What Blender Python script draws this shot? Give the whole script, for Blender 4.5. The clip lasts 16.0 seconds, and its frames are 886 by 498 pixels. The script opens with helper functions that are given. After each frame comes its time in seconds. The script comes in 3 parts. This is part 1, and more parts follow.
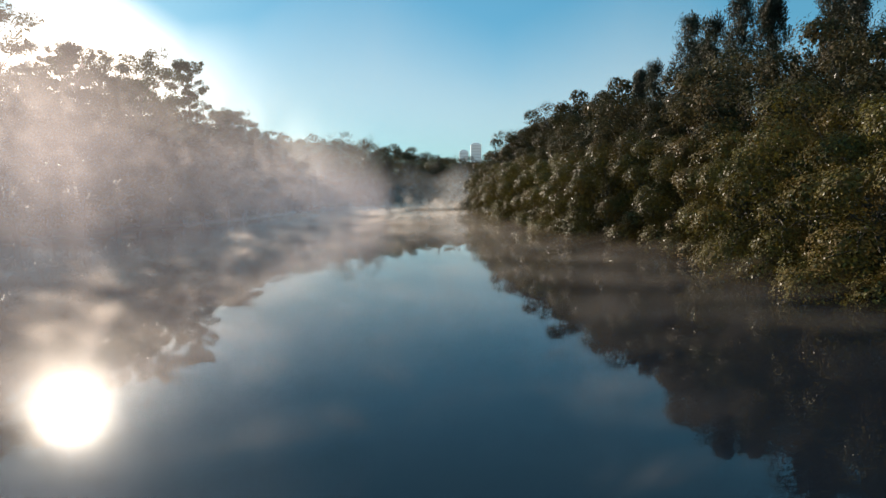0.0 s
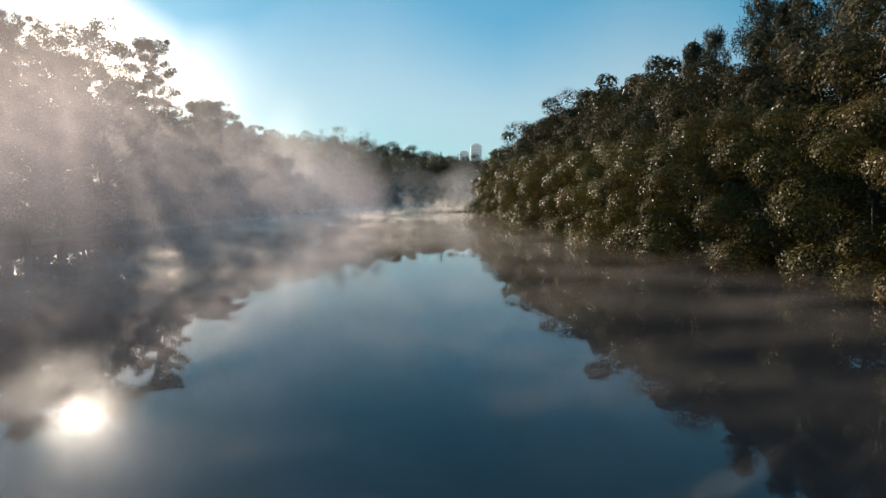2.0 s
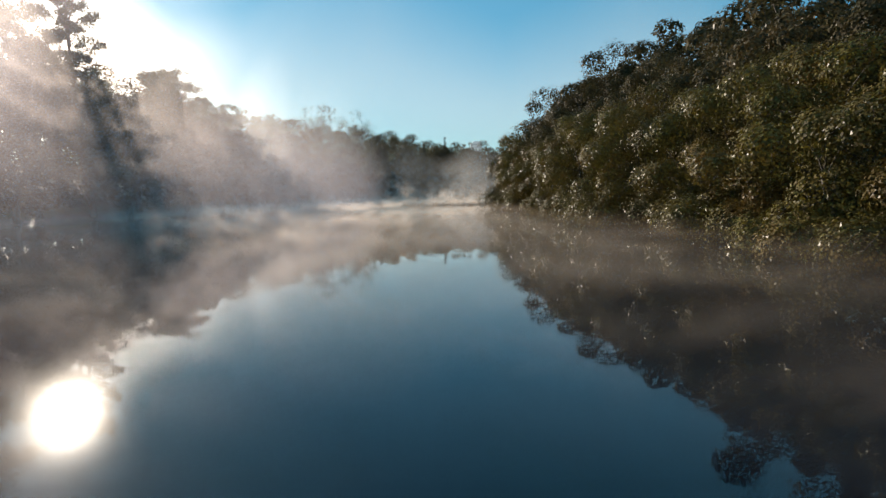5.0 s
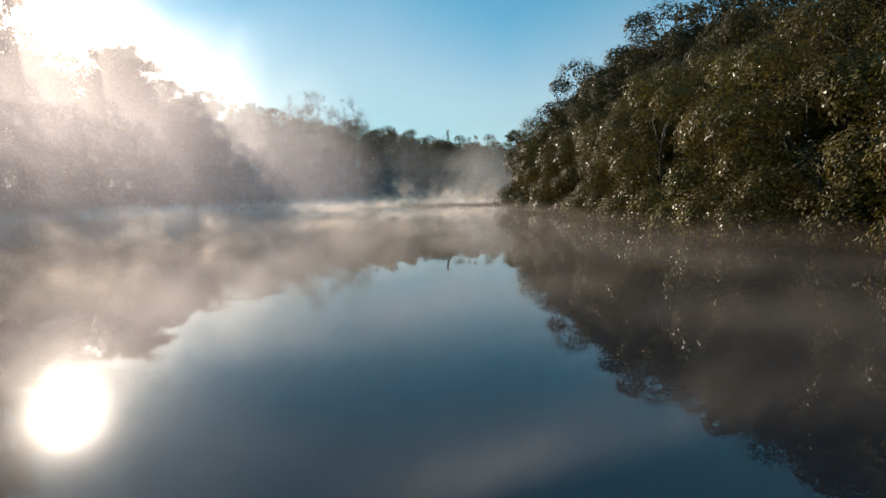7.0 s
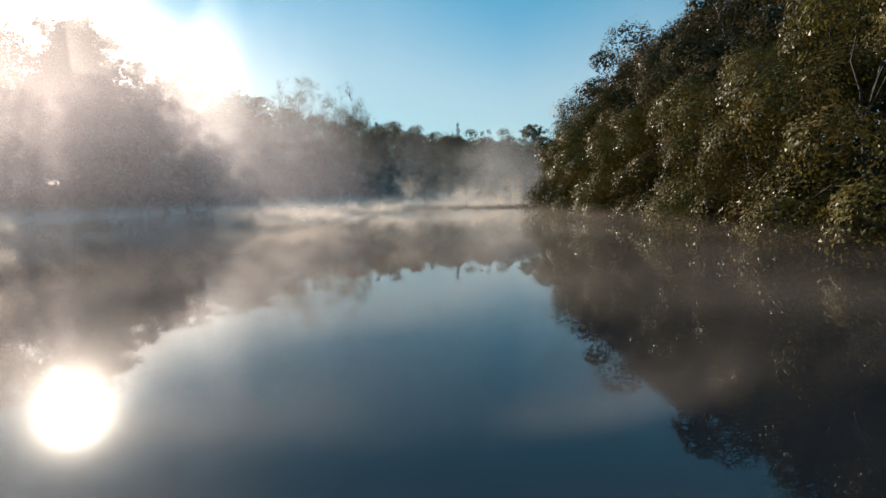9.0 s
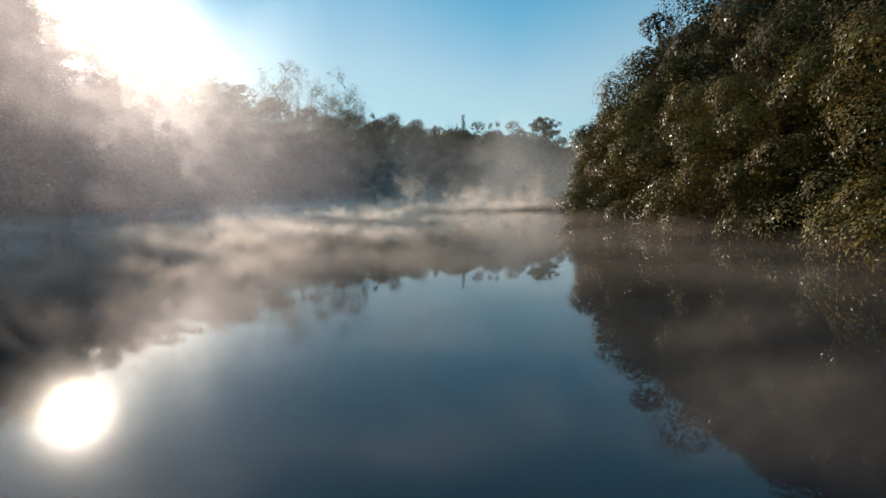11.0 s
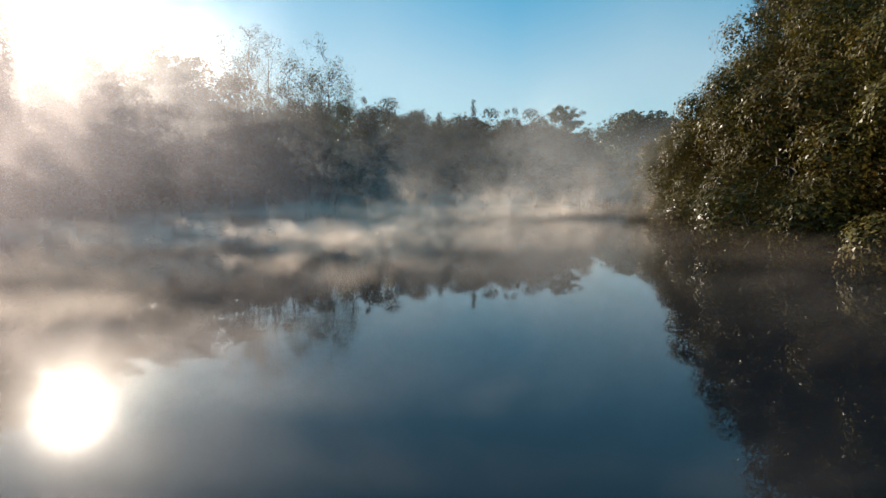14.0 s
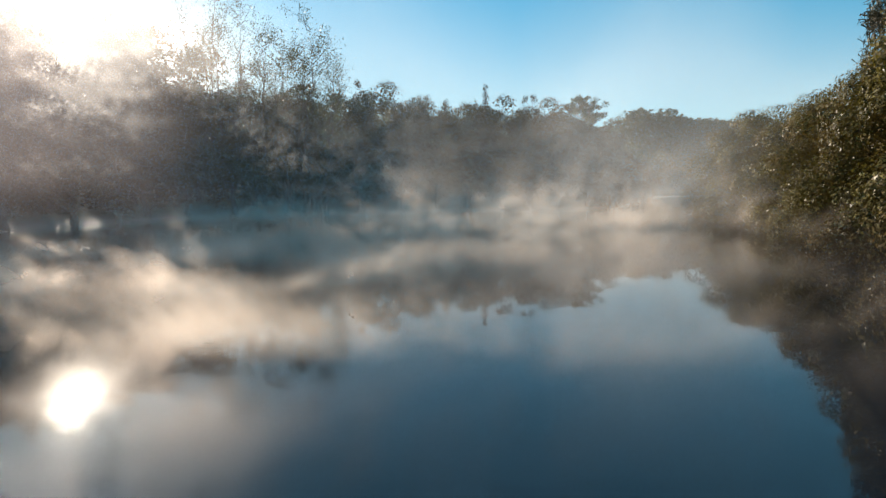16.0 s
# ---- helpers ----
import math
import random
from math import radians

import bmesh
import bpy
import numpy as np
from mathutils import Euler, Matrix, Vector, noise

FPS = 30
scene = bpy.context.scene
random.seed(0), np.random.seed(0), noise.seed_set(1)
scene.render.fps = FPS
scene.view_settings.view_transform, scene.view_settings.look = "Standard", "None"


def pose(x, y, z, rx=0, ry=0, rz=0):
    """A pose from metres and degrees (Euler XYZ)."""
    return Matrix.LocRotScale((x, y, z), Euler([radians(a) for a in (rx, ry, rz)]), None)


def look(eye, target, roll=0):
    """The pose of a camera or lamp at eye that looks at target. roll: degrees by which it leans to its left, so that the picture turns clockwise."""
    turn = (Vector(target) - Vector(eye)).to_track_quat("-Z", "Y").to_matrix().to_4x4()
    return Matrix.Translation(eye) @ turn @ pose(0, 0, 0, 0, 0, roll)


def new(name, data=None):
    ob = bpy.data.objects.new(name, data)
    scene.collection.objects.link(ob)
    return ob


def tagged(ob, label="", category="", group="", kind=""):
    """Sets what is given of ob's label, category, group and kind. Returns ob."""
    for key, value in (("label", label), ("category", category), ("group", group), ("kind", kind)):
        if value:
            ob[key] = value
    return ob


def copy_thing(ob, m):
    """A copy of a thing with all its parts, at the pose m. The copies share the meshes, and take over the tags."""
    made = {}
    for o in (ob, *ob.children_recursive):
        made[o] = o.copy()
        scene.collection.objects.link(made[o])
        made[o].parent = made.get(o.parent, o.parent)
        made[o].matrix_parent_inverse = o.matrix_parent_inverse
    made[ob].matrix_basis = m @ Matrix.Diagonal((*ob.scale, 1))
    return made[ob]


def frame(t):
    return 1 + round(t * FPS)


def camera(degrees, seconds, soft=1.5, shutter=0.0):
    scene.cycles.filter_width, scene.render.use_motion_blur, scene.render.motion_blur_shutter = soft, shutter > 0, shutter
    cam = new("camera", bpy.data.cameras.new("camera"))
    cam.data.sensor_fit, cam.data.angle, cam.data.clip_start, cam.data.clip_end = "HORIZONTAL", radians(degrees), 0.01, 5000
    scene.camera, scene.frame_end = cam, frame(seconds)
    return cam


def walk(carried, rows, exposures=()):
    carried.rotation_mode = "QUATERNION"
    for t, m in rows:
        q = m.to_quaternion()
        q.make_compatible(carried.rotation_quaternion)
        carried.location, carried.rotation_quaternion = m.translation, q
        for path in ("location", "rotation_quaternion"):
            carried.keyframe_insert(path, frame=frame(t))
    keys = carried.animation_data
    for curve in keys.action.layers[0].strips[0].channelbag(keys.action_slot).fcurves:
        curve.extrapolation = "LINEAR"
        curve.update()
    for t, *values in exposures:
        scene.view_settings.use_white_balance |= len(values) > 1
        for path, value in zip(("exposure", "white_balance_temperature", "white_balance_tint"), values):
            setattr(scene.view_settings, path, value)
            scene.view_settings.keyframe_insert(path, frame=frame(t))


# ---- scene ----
cam = camera(73.0, 16.0, soft=1.5)
# seconds, x, y, z, yaw, pitch, roll
ROWS = [
    (0, -0.00, 0.00, 3.19, -0.00, -5.39, 0.24),
    (0.5, -0.20, 3.00, 3.23, -0.01, -5.35, 0.22),
    (1, -0.37, 6.01, 3.24, -0.01, -5.32, 0.20),
    (1.5, -0.53, 9.05, 3.20, -0.03, -5.29, 0.15),
    (2, -0.71, 12.06, 3.07, -0.04, -5.27, 0.15),
    (2.5, -0.89, 15.07, 2.81, -0.05, -5.29, 0.18),
    (3, -1.06, 18.08, 2.53, -0.07, -5.30, 0.18),
    (3.5, -1.22, 21.04, 2.27, -0.06, -5.33, 0.19),
    (4, -1.35, 24.00, 2.04, -0.05, -5.39, 0.22),
    (6.5, -2.29, 39.31, 1.47, -0.25, -5.35, 0.26),
    (7, -2.38, 42.28, 1.45, -0.23, -5.35, 0.20),
    (7.5, -2.44, 45.19, 1.45, -0.19, -5.33, 0.13),
    (8, -2.51, 48.07, 1.42, -0.15, -5.34, 0.09),
    (8.5, -2.70, 50.81, 1.40, 0.09, -5.28, 0.07),
    (9, -2.93, 53.37, 1.39, 0.31, -5.28, 0.08),
    (11.5, -3.84, 65.24, 1.68, 0.20, -5.52, 0.30),
    (12, -4.01, 67.70, 1.66, 0.18, -5.51, 0.33),
    (12.5, -4.19, 70.21, 1.63, 0.15, -5.50, 0.34),
    (13, -4.35, 72.75, 1.63, 0.10, -5.47, 0.36),
    (13.5, -4.52, 75.29, 1.65, 0.10, -5.47, 0.36),
    (14, -4.67, 77.85, 1.69, 0.09, -5.46, 0.37),
    (14.5, -4.87, 80.45, 1.68, 0.07, -5.44, 0.36),
    (15, -5.08, 83.01, 1.66, 0.07, -5.42, 0.34),
    (15.5, -5.25, 85.52, 1.67, 0.08, -5.42, 0.30),
    (16, -5.38, 88.00, 1.67, 0.10, -5.41, 0.24),
]
walk(cam, [(t, pose(x, y, z, 90 + pitch, roll, yaw)) for t, x, y, z, yaw, pitch, roll in ROWS],
     [(0, 0.92), (13, 0.95), (14.5, 1.02), (15.5, 1.0), (16, 1.2)])

# ---- light ----
SUN_WAY = Vector((-0.516, 0.802, 0.3003)).normalized()
SUN_ELEV = math.asin(SUN_WAY.z)
SUN_AZ = math.atan2(SUN_WAY.x, SUN_WAY.y)
scene.cycles.transparent_max_bounces = 80

world = bpy.data.worlds.new("world")
scene.world = world
world.use_nodes = True
wn = world.node_tree
sky = wn.nodes.new("ShaderNodeTexSky")
sky.sky_type = "NISHITA"
sky.sun_disc = False
sky.sun_elevation, sky.sun_rotation = SUN_ELEV, SUN_AZ
sky.air_density, sky.dust_density, sky.ozone_density = 1.0, 0.25, 2.4
background = wn.nodes["Background"]
background.inputs["Strength"].default_value = 0.054
cool = wn.nodes.new("ShaderNodeMix")
cool.data_type, cool.blend_type = "RGBA", "MULTIPLY"
cool.inputs[0].default_value = 1.0
cool.inputs[7].default_value = (0.39, 0.53, 0.57, 1)
wn.links.new(sky.outputs["Color"], cool.inputs[6])
# light scattered more than once, the same all over the dome
glow = wn.nodes.new("ShaderNodeMix")
glow.data_type, glow.blend_type = "RGBA", "ADD"
glow.inputs[0].default_value = 1.0
glow.inputs[7].default_value = (0.42, 2.1, 3.0, 1)
wn.links.new(cool.outputs[2], glow.inputs[6])
wn.links.new(glow.outputs[2], background.inputs["Color"])

sun_data = bpy.data.lights.new("sun", "SUN")
sun_data.energy, sun_data.angle, sun_data.color = 5.0, radians(0.55), (1.0, 0.86, 0.70)
sun = new("sun", sun_data)
sun.matrix_world = look(SUN_WAY * 300, (0, 0, 0))


# ---- materials ----
def material(name):
    m = bpy.data.materials.new(name)
    m.use_nodes = True
    nt = m.node_tree
    nt.nodes.clear()
    out = nt.nodes.new("ShaderNodeOutputMaterial")
    return m, nt, out


def node(nt, kind, links=None, **values):
    n = nt.nodes.new(kind)
    for key, value in values.items():
        n.inputs[key.replace("_", " ")].default_value = value
    for key, source in (links or {}).items():
        nt.links.new(source, n.inputs[key])
    return n


def ramp(nt, source, stops):
    n = nt.nodes.new("ShaderNodeValToRGB")
    e = n.color_ramp.elements
    while len(e) < len(stops):
        e.new(0.5)
    for i, (p, c) in enumerate(stops):
        e[i].position, e[i].color = p, (*c, 1) if len(c) == 3 else c
    nt.links.new(source, n.inputs["Fac"])
    return n.outputs["Color"]


def maths(nt, op, a, b=None, c=None, clamp=False):
    n = nt.nodes.new("ShaderNodeMath")
    n.operation, n.use_clamp = op, clamp
    for i, v in enumerate((a, b, c)):
        if v is None:
            continue
        if isinstance(v, (int, float)):
            n.inputs[i].default_value = v
        else:
            nt.links.new(v, n.inputs[i])
    return n.outputs[0]


def mixed(nt, fac, a, b):
    n = nt.nodes.new("ShaderNodeMix")
    n.data_type = "RGBA"
    for i, v in ((0, fac), (6, a), (7, b)):
        if isinstance(v, (int, float)):
            n.inputs[i].default_value = v
        elif isinstance(v, tuple):
            n.inputs[i].default_value = (*v, 1)
        else:
            nt.links.new(v, n.inputs[i])
    return n.outputs[2]


def leaf_material(name, dark, mid, light, odd, rough=0.38, through_leaf=0.3, spec=0.5, wet=0.0):
    m, nt, out = material(name)
    geo = nt.nodes.new("ShaderNodeNewGeometry")
    info = nt.nodes.new("ShaderNodeObjectInfo")
    pos = geo.outputs["Position"]
    patch = node(nt, "ShaderNodeTexNoise", {"Vector": pos}, Scale=0.45, Detail=3.0, Roughness=0.6)
    base = ramp(nt, geo.outputs["Random Per Island"], [(0.0, dark), (0.45, mid), (0.85, light), (1.0, light)])
    brown = ramp(nt, patch.outputs["Fac"], [(0.48, (0, 0, 0)), (0.66, (0.85, 0.85, 0.85))])
    col = mixed(nt, brown, base, odd)
    tone = maths(nt, "MULTIPLY_ADD", info.outputs["Random"], 0.5, 0.75)
    hsv = node(nt, "ShaderNodeHueSaturation", {"Value": tone, "Color": col})
    p = node(nt, "ShaderNodeBsdfPrincipled", {"Base Color": hsv.outputs["Color"]}, Roughness=rough)
    # a few leaves are wet with dew
    dew = maths(nt, "GREATER_THAN", maths(nt, "FRACT", maths(nt, "MULTIPLY", geo.outputs["Random Per Island"], 37.0)), 1.0 - wet)
    nt.links.new(maths(nt, "MULTIPLY_ADD", dew, 0.14 - spec, spec), p.inputs["Specular IOR Level"])
    nt.links.new(maths(nt, "MULTIPLY_ADD", dew, 0.42 - rough, rough), p.inputs["Roughness"])
    back = node(nt, "ShaderNodeHueSaturation", {"Color": hsv.outputs["Color"]}, Saturation=1.15, Value=1.5)
    t = node(nt, "ShaderNodeBsdfTranslucent", {"Color": back.outputs["Color"]})
    mix = node(nt, "ShaderNodeMixShader", {1: p.outputs[0], 2: t.outputs[0]}, Fac=through_leaf)
    nt.links.new(mix.outputs[0], out.inputs["Surface"])
    return m


def bark_material(name, c1, c2, scale=7.0):
    m, nt, out = material(name)
    tc = nt.nodes.new("ShaderNodeTexCoord")
    mp = node(nt, "ShaderNodeMapping", {"Vector": tc.outputs["Object"]})
    mp.inputs["Scale"].default_value = (1, 1, 0.25)
    n = node(nt, "ShaderNodeTexNoise", {"Vector": mp.outputs[0]}, Scale=scale, Detail=6.0, Roughness=0.65)
    big = node(nt, "ShaderNodeTexNoise", {"Vector": tc.outputs["Object"]}, Scale=0.9, Detail=2.0)
    col = mixed(nt, n.outputs["Fac"], c1, c2)
    col = mixed(nt, maths(nt, "MULTIPLY", big.outputs["Fac"], 0.5), col, c1)
    bump = node(nt, "ShaderNodeBump", {"Height": n.outputs["Fac"]}, Strength=0.6, Distance=0.03)
    p = node(nt, "ShaderNodeBsdfPrincipled", {"Base Color": col, "Normal": bump.outputs[0]}, Roughness=0.85)
    nt.links.new(p.outputs[0], out.inputs["Surface"])
    return m


LEAF_MANGROVE = leaf_material("mangrove_leaf", (0.040, 0.034, 0.014), (0.070, 0.060, 0.021), (0.118, 0.100, 0.029), (0.112, 0.072, 0.027), 0.62, 0.16, 0.04, 0.3)
LEAF_BROAD = leaf_material("broad_leaf", (0.027, 0.024, 0.014), (0.045, 0.040, 0.020), (0.071, 0.060, 0.028), (0.074, 0.052, 0.028), 0.7, 0.16, 0.04, 0.15)
LEAF_OAK = leaf_material("sheoak_needle", (0.022, 0.024, 0.016), (0.036, 0.038, 0.024), (0.055, 0.055, 0.034), (0.060, 0.048, 0.032), 0.6, 0.15, 0.2)
LEAF_GUM = leaf_material("gum_leaf", (0.028, 0.036, 0.020), (0.048, 0.058, 0.030), (0.080, 0.088, 0.044), (0.075, 0.066, 0.040), 0.5, 0.22, 0.2)
BARK = bark_material("dark_bark", (0.032, 0.026, 0.021), (0.085, 0.070, 0.056))
BARK_PALE = bark_material("pale_bark", (0.09, 0.075, 0.065), (0.22, 0.19, 0.165), 4.0)
BARK_GREY = bark_material("grey_wood", (0.10, 0.085, 0.07), (0.24, 0.21, 0.18), 9.0)


def ground_material():
    m, nt, out = material("mud_and_litter")
    geo = nt.nodes.new("ShaderNodeNewGeometry")
    fine = node(nt, "ShaderNodeTexNoise", {"Vector": geo.outputs["Position"]}, Scale=3.0, Detail=8.0, Roughness=0.7)
    big = node(nt, "ShaderNodeTexNoise", {"Vector": geo.outputs["Position"]}, Scale=0.12, Detail=4.0)
    litter = mixed(nt, fine.outputs["Fac"], (0.030, 0.026, 0.016), (0.10, 0.082, 0.05))
    grass = mixed(nt, fine.outputs["Fac"], (0.025, 0.035, 0.014), (0.07, 0.075, 0.03))
    dry = mixed(nt, ramp(nt, big.outputs["Fac"], [(0.4, (0, 0, 0)), (0.6, (1, 1, 1))]), litter, grass)
    sep = node(nt, "ShaderNodeSeparateXYZ", {"Vector": geo.outputs["Position"]})
    wet = node(nt, "ShaderNodeMapRange", {"Value": sep.outputs["Z"]})
    wet.inputs["From Min"].default_value, wet.inputs["From Max"].default_value = 0.12, 0.5
    mud = mixed(nt, fine.outputs["Fac"], (0.05, 0.042, 0.034), (0.12, 0.10, 0.08))
    col = mixed(nt, wet.outputs[0], mud, dry)
    rough = maths(nt, "MULTIPLY_ADD", wet.outputs[0], 0.5, 0.4)
    bump = node(nt, "ShaderNodeBump", {"Height": fine.outputs["Fac"]}, Strength=0.7, Distance=0.08)
    p = node(nt, "ShaderNodeBsdfPrincipled", {"Base Color": col, "Roughness": rough, "Normal": bump.outputs[0]})
    nt.links.new(p.outputs[0], out.inputs["Surface"])
    return m


def water_material():
    m, nt, out = material("river_water")
    geo = nt.nodes.new("ShaderNodeNewGeometry")
    pos = geo.outputs["Position"]

    def wave(scale, stretch, detail):
        mp = node(nt, "ShaderNodeMapping", {"Vector": pos})
        mp.inputs["Scale"].default_value = stretch
        return node(nt, "ShaderNodeTexNoise", {"Vector": mp.outputs[0]}, Scale=scale, Detail=detail, Roughness=0.5).outputs["Fac"]

    ripple = wave(1.6, (0.8, 1.5, 1), 3.0)
    swell = wave(0.35, (0.7, 1.2, 1), 2.0)
    # long narrow wind lanes, where the surface is ruffled
    lane = wave(0.5, (0.05, 1.0, 1), 3.0)
    lane = ramp(nt, lane, [(0.60, (0, 0, 0)), (0.66, (1, 1, 1))])
    sep = node(nt, "ShaderNodeSeparateXYZ", {"Vector": pos})
    reach = node(nt, "ShaderNodeMapRange", {"Value": sep.outputs["Y"]})
    reach.inputs["From Min"].default_value, reach.inputs["From Max"].default_value = 98, 112
    lane = maths(nt, "MULTIPLY", lane, reach.outputs[0])
    height = maths(nt, "ADD", maths(nt, "MULTIPLY", ripple, 0.00016), maths(nt, "MULTIPLY", swell, 0.0002))
    bump = node(nt, "ShaderNodeBump", {"Height": height}, Strength=1.0, Distance=1.0)
    rough = maths(nt, "MULTIPLY_ADD", lane, 0.15, 0.002)
    p = node(nt, "ShaderNodeBsdfPrincipled", {"Normal": bump.outputs[0], "Roughness": rough}, Base_Color=(0.007, 0.010, 0.015, 1), IOR=1.333)
    # an added gloss lobe on the sun's bearing spreads its glint sideways, like bloom
    way = node(nt, "ShaderNodeCombineXYZ", X=SUN_WAY.x, Y=SUN_WAY.y, Z=0.0)
    g = node(nt, "ShaderNodeBsdfAnisotropic", {"Tangent": way.outputs[0]}, Roughness=0.17, Anisotropy=0.42)
    mix = node(nt, "ShaderNodeMixShader", {1: p.outputs[0], 2: g.outputs[0]}, Fac=0.006)
    nt.links.new(mix.outputs[0], out.inputs["Surface"])
    return m


def mist_material(name, strength, grain, low, high, foot=0.45, taper=1.3, ragged=1.0, onwards=0.4, ends=(0.12, 0.3), white=(1.0, 0.88, 0.78, 1)):
    """Thin drifting vapour in a standing veil: lets most light through and scatters the rest, some of it onwards. It rises in ragged wisps and thins out upwards and towards its ends."""
    m, nt, out = material(name)
    geo = nt.nodes.new("ShaderNodeNewGeometry")
    uv = nt.nodes.new("ShaderNodeUVMap")
    sep = node(nt, "ShaderNodeSeparateXYZ", {"Vector": uv.outputs[0]})
    u, v = sep.outputs["X"], sep.outputs["Y"]

    def cloud(stretch, scale, detail, twist):
        mp = node(nt, "ShaderNodeMapping", {"Vector": geo.outputs["Position"]})
        mp.inputs["Scale"].default_value = stretch
        return node(nt, "ShaderNodeTexNoise", {"Vector": mp.outputs[0]}, Scale=scale, Detail=detail, Roughness=0.58, Distortion=twist).outputs["Fac"]

    def smooth(value, a, b, c=0.0, d=1.0):
        r = node(nt, "ShaderNodeMapRange", {"Value": value})
        r.interpolation_type = "SMOOTHSTEP"
        r.inputs["From Min"].default_value, r.inputs["From Max"].default_value = a, b
        r.inputs["To Min"].default_value, r.inputs["To Max"].default_value = c, d
        return r.outputs[0]

    puff = cloud((1.0, 0.7, 0.6), grain, 6.0, 0.25)
    drift = cloud((1.0, 0.6, 0.3), 0.055, 1.0, 0.0)
    f = maths(nt, "ADD", puff, maths(nt, "MULTIPLY_ADD", drift, 0.8, -0.4))
    body = smooth(f, low, high)
    # some wisps rise to the veil's full height, others stay low
    crest = smooth(cloud((1.0, 0.7, 0.02), grain * 0.8, 3.0, 0.4), 0.34, 0.66, 1.0 - 0.75 * ragged, 1.0)
    rise = maths(nt, "DIVIDE", v, crest)
    shape = maths(nt, "MULTIPLY", maths(nt, "POWER", maths(nt, "SUBTRACT", 1.0, rise, clamp=True), taper), smooth(v, 0.0, foot))
    sides = maths(nt, "MULTIPLY", smooth(u, 0.0, ends[0]), smooth(maths(nt, "SUBTRACT", 1.0, u), 0.0, ends[1]))
    a = maths(nt, "MULTIPLY", maths(nt, "MULTIPLY", body, shape), sides)
    a = maths(nt, "MULTIPLY", a, strength, clamp=True)
    d = node(nt, "ShaderNodeBsdfDiffuse", Color=white)
    t = node(nt, "ShaderNodeBsdfTranslucent", Color=white)
    s = node(nt, "ShaderNodeMixShader", {1: d.outputs[0], 2: t.outputs[0]}, Fac=0.7)
    on = node(nt, "ShaderNodeBsdfRefraction", Color=white, Roughness=1.0, IOR=1.45)
    s = node(nt, "ShaderNodeMixShader", {1: s.outputs[0], 2: on.outputs[0]}, Fac=onwards)
    clear = nt.nodes.new("ShaderNodeBsdfTransparent")
    mix = node(nt, "ShaderNodeMixShader", {"Fac": a, 1: clear.outputs[0], 2: s.outputs[0]})
    nt.links.new(mix.outputs[0], out.inputs["Surface"])
    return m


def plain_material(name, c1, c2, rough, scale=0.2):
    m, nt, out = material(name)
    geo = nt.nodes.new("ShaderNodeNewGeometry")
    n = node(nt, "ShaderNodeTexNoise", {"Vector": geo.outputs["Position"]}, Scale=scale, Detail=4.0)
    p = node(nt, "ShaderNodeBsdfPrincipled", {"Base Color": mixed(nt, n.outputs["Fac"], c1, c2)}, Roughness=rough)
    nt.links.new(p.outputs[0], out.inputs["Surface"])
    return m


GROUND, WATER = ground_material(), water_material()
MIST_LOW = mist_material("low_mist", 0.42, 0.6, 0.36, 0.80, 0.5, 1.0, 0.3, 0.2, (0.08, 0.95))
MIST_THICK = mist_material("dense_mist", 0.42, 0.6, 0.36, 0.76, 0.45, 1.0, 0.7, 0.2, (0.1, 0.8))
MIST_HIGH = mist_material("rising_mist", 0.36, 0.34, 0.40, 0.78, 0.3, 1.2, 1.0, 0.15, (0.12, 0.2))
MIST_FAR = mist_material("far_mist", 0.4, 0.5, 0.30, 0.74, 0.4, 1.0, 0.7, 0.2, (0.1, 0.25))
MIST_EDGE = mist_material("shore_mist", 0.032, 0.4, 0.1, 0.8, 0.4, 0.8, 0.4, 0.1, (0.7, 0.04))
MIST_BANK = mist_material("mist_bank", 0.6, 0.5, 0.30, 0.66, 0.4, 0.9, 0.7, 0.25, (0.15, 0.3))
BANK_GLARE = mist_material("bank_glare", 0.10, 0.09, 0.05, 0.75, 0.12, 0.7, 0.3, 0.15, (0.02, 0.95), (1.0, 0.92, 0.91, 1))
# mauve tint and forward scatter imitate the sun's veiling glare
PATH_GLARE = mist_material("path_glare", 0.023, 0.14, -0.1, 0.8, 0.06, 0.6, 0.2, 0.24, (0.3, 0.15), (0.93, 0.87, 0.97, 1))
THIN_HAZE = mist_material("thin_haze", 0.095, 0.1, 0.1, 0.7, 0.2, 0.8, 0.4, 0.3, (0.12, 0.4), (0.92, 0.94, 0.97, 1))
FAR_HAZE = mist_material("far_haze", 0.6, 0.004, -0.6, 0.3, 0.6, 1.3, 0.0, 0.4, (0.12, 0.16))
# the pale blue of distant haze is put into both tower colours
TOWER = plain_material("hazed_cladding", (0.56, 0.70, 0.78), (0.62, 0.76, 0.84), 0.6)
TOWER_GLASS = plain_material("hazed_glass", (0.40, 0.50, 0.57), (0.46, 0.56, 0.63), 0.3)

# ---- shore lines ----
RIGHT = np.array([(17, -60), (16, -10), (14.5, 15), (13, 25), (11.5, 32), (10, 42), (9, 52), (8, 60), (7.4, 75), (6.5, 90), (6, 97), (7.6, 104), (9.6, 112), (11.8, 121), (15, 131), (27, 164), (45, 195), (80, 240), (180, 320)], float)
LEFT = np.array([(-36, -60), (-33, -10), (-30, 30), (-28, 45), (-26, 60), (-24.5, 75), (-23.5, 92), (-24, 108), (-25, 116), (-22, 128), (-14, 137), (0, 143), (10, 147), (18, 160), (32, 200), (47, 252), (75, 290), (150, 370)], float)


